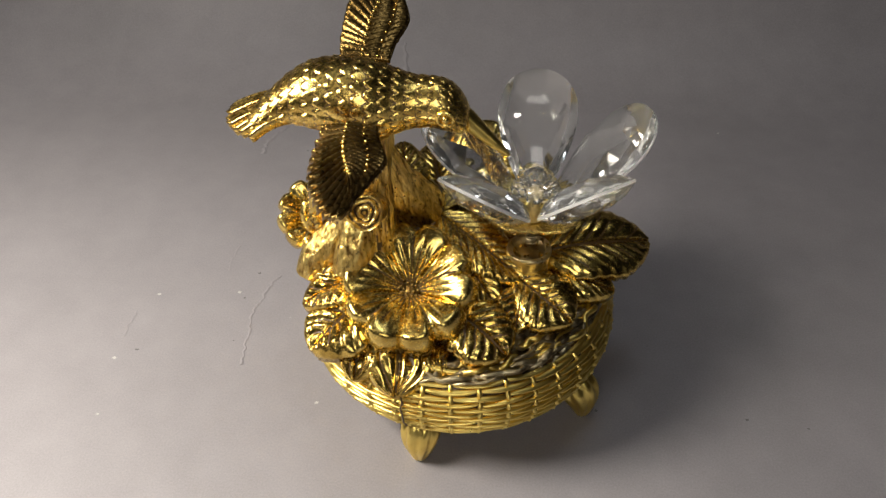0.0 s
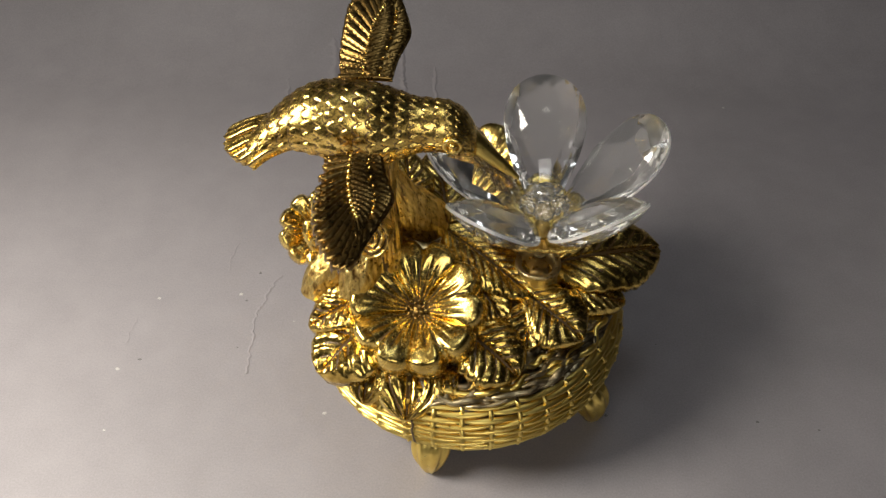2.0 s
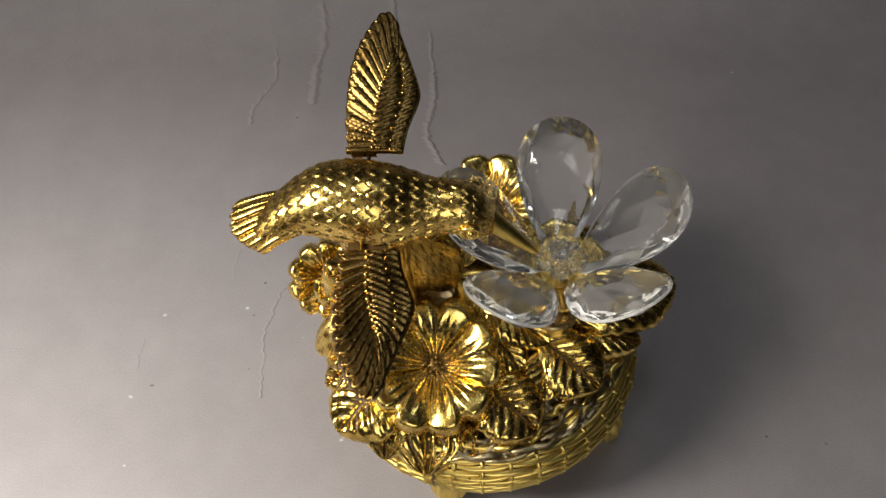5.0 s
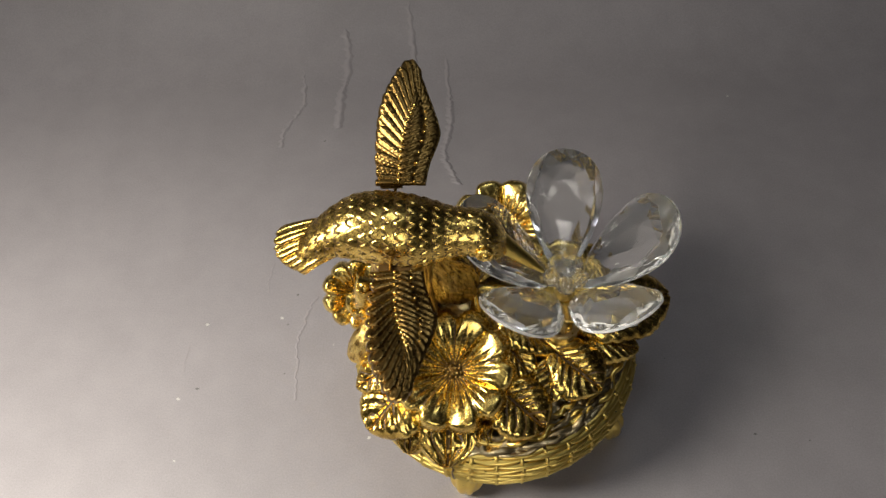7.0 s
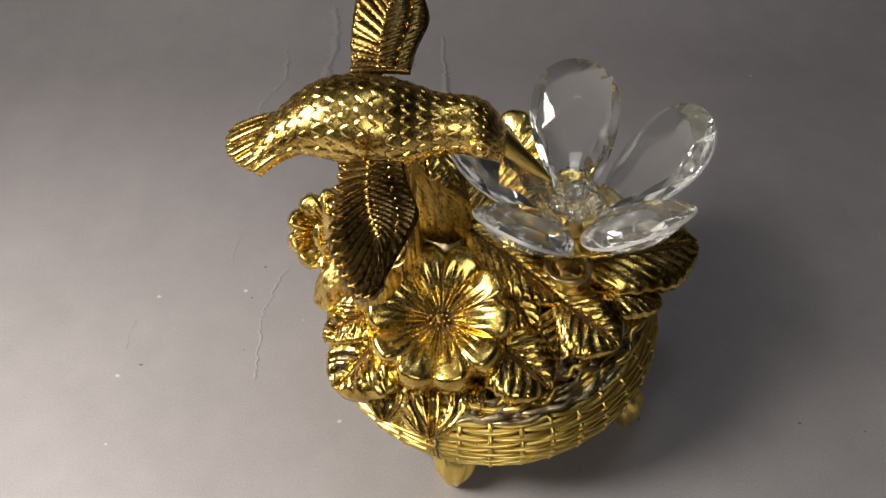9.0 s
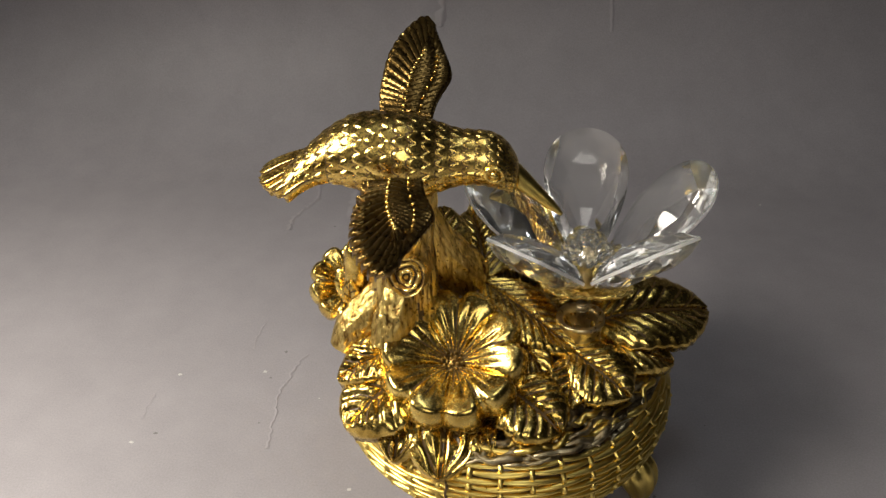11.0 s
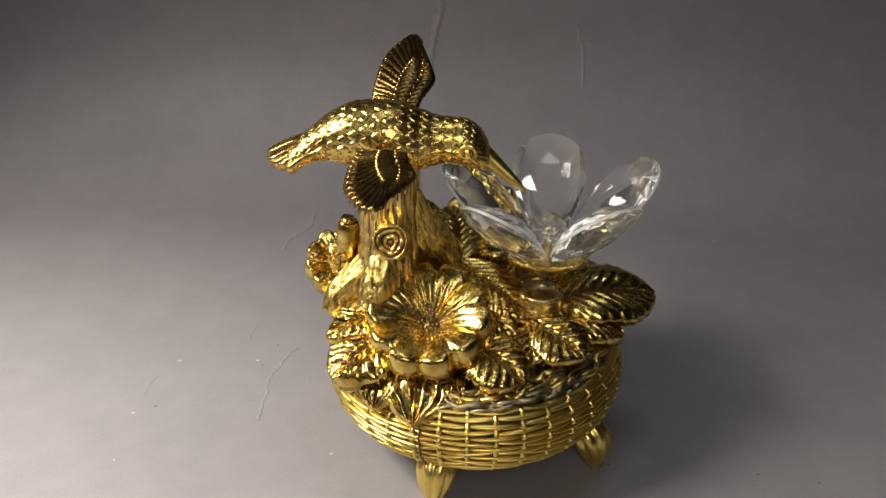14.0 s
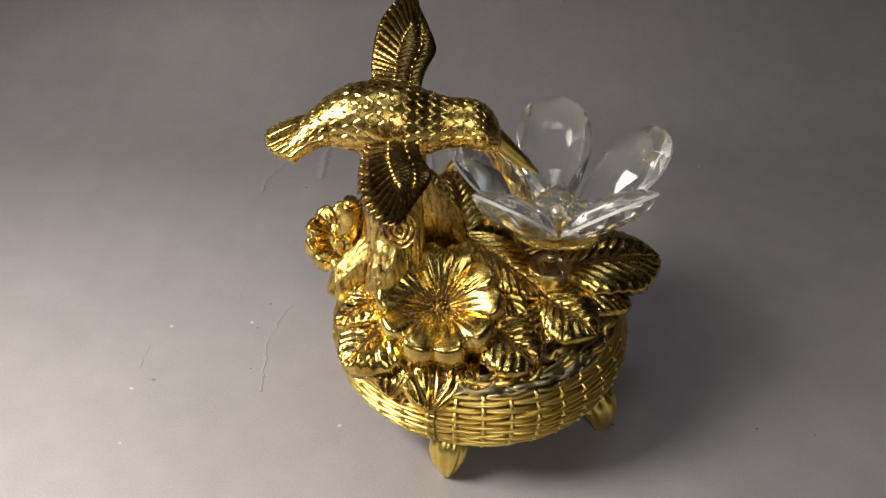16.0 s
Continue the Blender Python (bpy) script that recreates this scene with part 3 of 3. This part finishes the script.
def wing(side):
    """side -1: towards the front of the figurine, 1: behind it."""
    up = math.radians(DIHEDRAL[side])
    out, lift = Vector((0, side * math.cos(up), math.sin(up))), Vector((0, -side * math.sin(up), math.cos(up)))
    root = Vector((0.0, side * 0.30, 3.50 + 0.03 * side)) + out * (0.18 + 0.02 * side)
    arm = [(-0.52, 0.03), (-0.51, 0.25), (-0.48, 0.48), (-0.43, 0.66), (-0.38, 0.78)]
    rim = [(-0.75, 0.04), (-0.78, 0.20), (-0.775, 0.42), (-0.76, 0.60), (-0.74, 0.78), (-0.69, 0.95), (-0.63, 1.08), (-0.56, 1.20), (-0.48, 1.29), (-0.42, 1.22)]
    lead = [(-0.31, 0.0), (-0.27, 0.20), (-0.18, 0.46), (-0.19, 0.60), (-0.26, 0.82), (-0.37, 1.14)]

    def place(x, y, h):
        return root + Vector((x, 0, 0)) + out * y + lift * (h + 0.05 - 0.30 * (x + 0.55) ** 2 - 0.05 * y * y)

    def feather(k, count):
        t = k / (count - 1)
        p, q = Vector(spline(arm, t)), Vector(spline(rim, t))
        d = q - p
        s = Vector((-d.y, d.x)).normalized()
        w = 0.068 + 0.016 * math.sin(math.pi * t)

        def surface(u, v):
            v = 2 * v - 1
            ww = w * (1 - max(0.0, u - 0.86) ** 2 / 0.14 ** 2 * 0.45) * (0.75 + 0.25 * u)
            c = p + d * (u * (1 - 0.035 * abs(v) ** 2)) + s * (v * ww)
            h = 0.038 * math.sqrt(max(0.0, 1 - v * v)) - 0.012 * math.exp(-(v / 0.16) ** 2) - 0.026 * v + 0.004 * math.sin(40 * u - 9 * abs(v))
            return place(c.x, c.y, h)

        return shell(surface, 24, 10, lift * -0.035)

    def coverts(u, v):
        l, m = spline(lead, u), spline(arm, min(1, u * 1.0))
        x, y = l[0] + (m[0] - 0.06 - l[0]) * v, l[1] + (m[1] - l[1]) * v
        k = 16 * u + 2.2 * v
        h = 0.018 + 0.036 * abs(math.sin(math.pi * k)) ** 0.6 * abs(math.cos(math.pi * 1.5 * v)) ** 0.4 + 0.012 * math.sin(math.pi * v)
        return place(x, y, h)

    beads = []
    for k in range(13):
        x, y = spline(arm, k / 12)
        beads.append(ball(place(x - 0.03, y, 0.045), 0.020, 8, 6))
    for k in range(9):
        (x, y), (lx, ly) = spline(arm, k / 9), spline(lead, k / 9 * 0.8)
        beads.append(ball(place(0.45 * x + 0.55 * lx, 0.45 * y + 0.55 * ly, 0.055), 0.014, 8, 6))
    for k in range(14):
        x, y = spline(rim, k / 13)
        beads.append(ball(place(x + 0.02, y - 0.01, 0.026), 0.015, 8, 6))
    edge = [(*place(x, y, 0.02), 0.012) for x, y in lead]
    bar = [(*place(-0.30 - 0.47 * k / 4, 0.02, 0.01), 0.034) for k in range(5)]
    shape = merge(*[feather(k, 14) for k in range(14)], shell(coverts, 60, 16, lift * -0.05), tube(edge, 8, 40), tube(bar, 10, 16))
    ob = part("wing", shape, WING_GOLD, FIG, "hinged antique-gold wing with feather grooves")
    part("beading", merge(*beads), GOLD, ob, "row of small bright gilt beads")
    hinge = [(-0.62, side * 0.24, 3.45, 0.016), (-0.61, side * 0.32, 3.47, 0.016), (-0.60, side * 0.60, 3.51, 0.016)]
    part("hinge_pin", tube(hinge, 8), WING_GOLD, ob)


wing(-1)
wing(1)


def wing_slot(side):
    """The framed slot in the bird's flank from which the wing's pin comes out."""
    def bar(x0, x1, z0, z1, depth):
        y0, y1 = side * 0.30, side * depth
        corners = [(x, y, z) for x in (x0, x1) for y in (y0, y1) for z in (z0, z1)]
        return corners, [(0, 1, 3, 2), (4, 6, 7, 5), (0, 4, 5, 1), (2, 3, 7, 6), (0, 2, 6, 4), (1, 5, 7, 3)]

    # A solid block; its dark colour stands for the shade inside the slot.
    slot = part("wing_slot", bar(-0.72, -0.42, 3.36, 3.45, 0.372), WASH_AND_SHADE, FIG, "dark block painted as the shaded slot for the wing hinge", smooth=False)
    part("slot_frame", merge(bar(-0.73, -0.60, 3.345, 3.365, 0.385), bar(-0.54, -0.41, 3.345, 3.365, 0.385), bar(-0.62, -0.60, 3.34, 3.40, 0.385), bar(-0.54, -0.52, 3.34, 3.40, 0.385)), WING_GOLD, slot, smooth=False)


wing_slot(-1)
wing_slot(1)

# crystal flower on its cup
STEM = Vector((1.03, 0.02, 0.0))


def cup():
    knob = [(0.205, 1.46), (0.205, 1.58), (0.195, 1.70), (0.205, 1.82), (0.222, 1.85), (0.215, 1.885), (0.18, 1.88), (0.15, 1.83), (0.14, 1.62), (0.03, 1.60)]

    def surface(u, v):
        r, z = spline(knob, u)
        a = 2 * math.pi * v
        return STEM + Vector((r * math.cos(a), r * math.sin(a), z + 0.006 * math.sin(3 * a)))

    part("stem_knob", grid(surface, 28, 48, True), KNOB_GOLD, FIG, "worn gilt socket under the crystal flower")


cup()
HEAD = Vector((1.06, 0.20, 2.17))


def calyx():
    coil = [(HEAD.x + 0.05 * math.cos(a), HEAD.y - 0.02 + 0.05 * math.sin(a), 1.78 + 0.32 * a / 25, 0.016) for a in [25 * i / 40 for i in range(41)]]

    def surface(u, v):
        a = 2 * math.pi * v
        lobes = 0.5 + 0.5 * math.cos(5 * a - math.radians(88 * 5))
        r = u * (0.43 + 0.14 * lobes)
        return HEAD + Vector((r * math.cos(a), r * math.sin(a), -0.06 + 0.34 * u * u * (0.55 + 0.25 * lobes) + 0.012 * math.sin(25 * a) * u))

    ob = part("calyx", shell(surface, 14, 100, (0, 0, -0.035)), GOLD, FIG, "five-lobed gilt cup holding the crystals")
    part("spring", tube(coil, 8, 240), PATINA, ob)
    return ob


CALYX = calyx()


def crystal_petal(az, elevation=46, length=1.33, width=0.51):
    az, el = math.radians(az), math.radians(elevation)
    flat = Vector((math.cos(az), math.sin(az), 0))
    a = flat * math.cos(el) + Vector((0, 0, math.sin(el)))
    s = Vector((-math.sin(az), math.cos(az), 0))
    n = s.cross(a)
    base = HEAD + flat * 0.16 + Vector((0, 0, 0.06))

    def outline(scale, h, count, turn=0.0):
        ring = []
        for i in range(count):
            q = 2 * math.pi * (i + turn) / count
            u = 0.5 - 0.5 * math.cos(q)
            w = width * math.sin(q) * (0.38 + 0.62 * u ** 0.9) * 1.02
            ring.append(base + a * length * (0.56 + (u - 0.56) * scale) + s * w * scale + n * h)
        return ring

    rings = [outline(0.46, 0.135, 6, 0.5), outline(0.76, 0.090, 8, 0.2), outline(1.0, 0.014, 36), outline(1.0, -0.014, 36)]
    rings += [outline(0.78, -0.105, 9, 0.3), outline(0.42, -0.165, 5, 0.5)]
    bm = bmesh.new()
    for p in [p for r in rings for p in r]:
        bm.verts.new(p)
    bmesh.ops.convex_hull(bm, input=bm.verts[:])
    bmesh.ops.delete(bm, geom=[v for v in bm.verts if not v.link_faces], context="VERTS")
    bmesh.ops.dissolve_limit(bm, angle_limit=radians(1.5), verts=bm.verts[:], edges=bm.edges[:])
    bm.verts.index_update()
    shape = ([v.co.copy() for v in bm.verts], [tuple(v.index for v in f.verts) for f in bm.faces])
    bm.free()
    ob = part("crystal_petal", shape, CRYSTAL, CALYX, "clear faceted teardrop crystal", smooth=False)
    ob.data.materials.append(EDGE_GLINT)
    for f in ob.data.polygons:
        if abs(f.normal.dot(n)) < 0.2:
            f.material_index = 1
    ob.visible_shadow = False


for az, el in ((89, 42), (17, 45), (-55, 45), (-127, 42), (161, 43)):
    crystal_petal(az, el)


def pistil():
    """The gilt post and claws that carry the crystal beads."""
    post = [(HEAD.x, HEAD.y, HEAD.z - 0.04, 0.10), (HEAD.x, HEAD.y, HEAD.z + 0.10, 0.055), (HEAD.x, HEAD.y, HEAD.z + 0.20, 0.045), (HEAD.x, HEAD.y, HEAD.z + 0.26, 0.03)]
    shapes = [tube(post, 20, 24)]
    for k in range(6):
        an = math.radians(22 + 60 * k)
        c, d = math.cos(an), math.sin(an)
        shapes.append(tube([(HEAD.x + q * c, HEAD.y + q * d, HEAD.z + z, 0.016) for q, z in ((0.05, 0.20), (0.13, 0.20), (0.19, 0.26), (0.20, 0.34))], 8, 18))
    part("pistil", merge(*shapes), PATINA, CALYX, "dull gilt post with claws among the crystals")


pistil()


def crystal_bead(place, r):
    bm = bmesh.new()
    bmesh.ops.create_icosphere(bm, subdivisions=2, radius=r)
    shape = ([v.co + Vector(place) for v in bm.verts], [tuple(v.index for v in f.verts) for f in bm.faces])
    bm.free()
    ob = part("crystal_bead", shape, CRYSTAL, CALYX, "small faceted crystal bead", smooth=False)
    ob.visible_shadow = False


for k in range(5):
    an = math.radians(52 + 72 * k)
    crystal_bead(HEAD + Vector((0.14 * math.cos(an), 0.14 * math.sin(an), 0.34)), 0.105)
crystal_bead(HEAD + Vector((0, 0, 0.44)), 0.105)


# ---- marks on the sheet ----
def sheet_point(x, y):
    """A place on the sheet, y running along it."""
    if y < BEND:
        return Vector((x, y, 0))
    a = (y - BEND) / SWEEP
    if a < math.pi / 2:
        return Vector((x, BEND + SWEEP * math.sin(a), SWEEP - SWEEP * math.cos(a)))
    return Vector((x, BEND + SWEEP, SWEEP + y - BEND - SWEEP * math.pi / 2))


def crease(points, width=0.018):
    """A thin raised wrinkle in the sheet."""
    rng = random.Random(int(points[0][1] * 100))
    rows = []
    for k in range(12 * (len(points) - 1) + 1):
        x, y = spline(points, k / (12 * (len(points) - 1)))
        rows.append((sheet_point(x + rng.uniform(-0.022, 0.022), y), 1.45 * width * rng.uniform(0.35, 1.0) * min(1, 0.3 + k / 8)))
    verts, faces = [], []
    for k, (p, w) in enumerate(rows):
        up = Vector((0, -1, 0.15)) if p.z > 1.5 else Vector((0, 0, 1))
        verts += [p + Vector((w * x, 0, 0)) + up * (0.002 + w * h) for x, h in ((-2.2, 0), (-0.9, 0.16), (-0.2, 0.68), (0.4, 0.24), (1.1, 0))]
        if k:
            n = 5 * k
            faces += [(n - 5 + i, n - 4 + i, n + 1 + i, n + i) for i in range(4)]
    ob = new("crease", mesh_of("crease", verts, faces, CREASE, True, Vector()))
    ob.parent = BACKDROP


crease([(-2.01, 6.57), (-1.93, 6.17), (-1.93, 5.62), (-1.99, 5.32), (-1.97, 4.57)], 0.043)
crease([(-0.97, 7), (-0.91, 6.45), (-0.84, 5.77), (-0.78, 5.36)], 0.034)
crease([(-0.37, 6.02), (-0.3, 5.27), (-0.26, 4.79), (-0.29, 4.39), (-0.35, 4), (-0.24, 3.67), (-0.12, 3.42)], 0.034)
crease([(-2.66, 5.82), (-2.57, 5.18), (-2.64, 4.92), (-2.81, 4.54), (-2.82, 4.2)], 0.025)
crease([(-2.01, 1.53), (-2.08, 1.4), (-2.16, 1.05), (-2.21, 0.82), (-2.17, 0.39), (-2.15, 0)], 0.013)
crease([(-3.63, 0.8), (-3.64, 0.58), (-3.64, 0.36)], 0.010)
crease([(-0.63, 10.33), (-0.66, 9.78), (-0.79, 9.21), (-0.86, 8.55)], 0.046)
crease([(1.73, 9.68), (1.86, 9.17), (1.91, 8.46)], 0.022)
crease([(-2.65, 2.2), (-2.7, 1.83), (-2.69, 1.59)], 0.008)


def fleck(x, y, size, mat, seed):
    rng = random.Random(seed)
    p = sheet_point(x, y)
    verts = [p + Vector((size * rng.uniform(0.6, 1.3) * math.cos(a), size * rng.uniform(0.5, 1.1) * math.sin(a), 0.001)) for a in [k * math.pi / 4 for k in range(8)]]
    verts.append(p + Vector((0, 0, 0.35 * size)))
    ob = new("fleck", mesh_of("fleck", verts, [(k, (k + 1) % 8, 8) for k in range(8)], mat, True, Vector()))
    ob.parent = BACKDROP


for k, (x, y, size) in enumerate([(-3.45, 1.11, 0.024), (-2.46, 1.2, 0.028), (-3.64, 0.03, 0.024), (-1.19, -0.49, 0.026), (-3.53, -0.79, 0.016),
                                  (3.97, 5.1, 0.018), (-1.74, 0.79, 0.010)]):
    fleck(x, y, size, MARK_PALE, k)
for k, (x, y, size) in enumerate([(-2.29, 1.56, 0.020), (-2.37, 1.1, 0.014), (-3.42, 0.17, 0.022), (3.42, -0.45, 0.018), (-2.33, 0.38, 0.010), (2.47, 0.57, 0.008),
                                  (1.83, -0.42, 0.018), (4.04, -0.53, 0.014), (-2.19, 4.32, 0.018)]):
    fleck(x, y, size, MARK_DARK, 50 + k)


# ---- woven strips of the basket ----
def weave():
    """Rods that pass in turn over and under the upright stakes."""
    step = 2 * math.pi / STAKES
    for row in range(2, ROWS_OF_WEAVE):
        mid, half = (row + 0.5) / ROWS_OF_WEAVE, 0.35 / ROWS_OF_WEAVE
        for kind in range(3):
            rng = random.Random(10 * row + kind)
            slant, fat, bow = rng.uniform(-0.014, 0.014), rng.uniform(0.86, 1.06), rng.uniform(-0.008, 0.008)

            def surface(u, v):
                t = 2 * v - 1
                c, s = math.cos(math.pi * u), math.sin(math.pi * u)
                r, z = spline(BASKET, min(0.999, max(0.0, mid - half * fat * c * (1 - 0.22 * abs(t) ** 4))))
                r += 0.040 * s ** 0.8 + 0.020 * math.cos(0.5 * math.pi * t) ** 0.6 - 0.040
                a = step * t * 0.93
                return CENTRE + Vector((r * math.cos(a), r * math.sin(a), z + slant * t + bow * t * t))

            me = mesh_of("strip", *grid(surface, 6, 12), WICKER_GOLD)
            for k in range(STAKES):
                if (k + row) % 2 == 0 and k // 2 % 3 == kind:
                    ob = new("strip", me)
                    ob.parent, ob.rotation_euler = basket, (0, 0, step * k)

    for odd in range(2):
        def stake(u, v):
            r, z = spline(BASKET, u)
            a = 0.030 * (v - 0.5)
            wave = math.cos(math.pi * (ROWS_OF_WEAVE * u - 0.5)) * (1 if odd else -1)
            r += 0.022 * math.sin(math.pi * v) ** 0.6 + 0.020 * wave - 0.010
            return CENTRE + Vector((r * math.cos(a), r * math.sin(a), z))

        me = mesh_of("stake", *grid(stake, 4 * ROWS_OF_WEAVE, 4), WICKER_GOLD)
        for k in range(odd, STAKES, 2):
            ob = new("stake", me)
            ob.parent, ob.rotation_euler = basket, (0, 0, step * k)


weave()
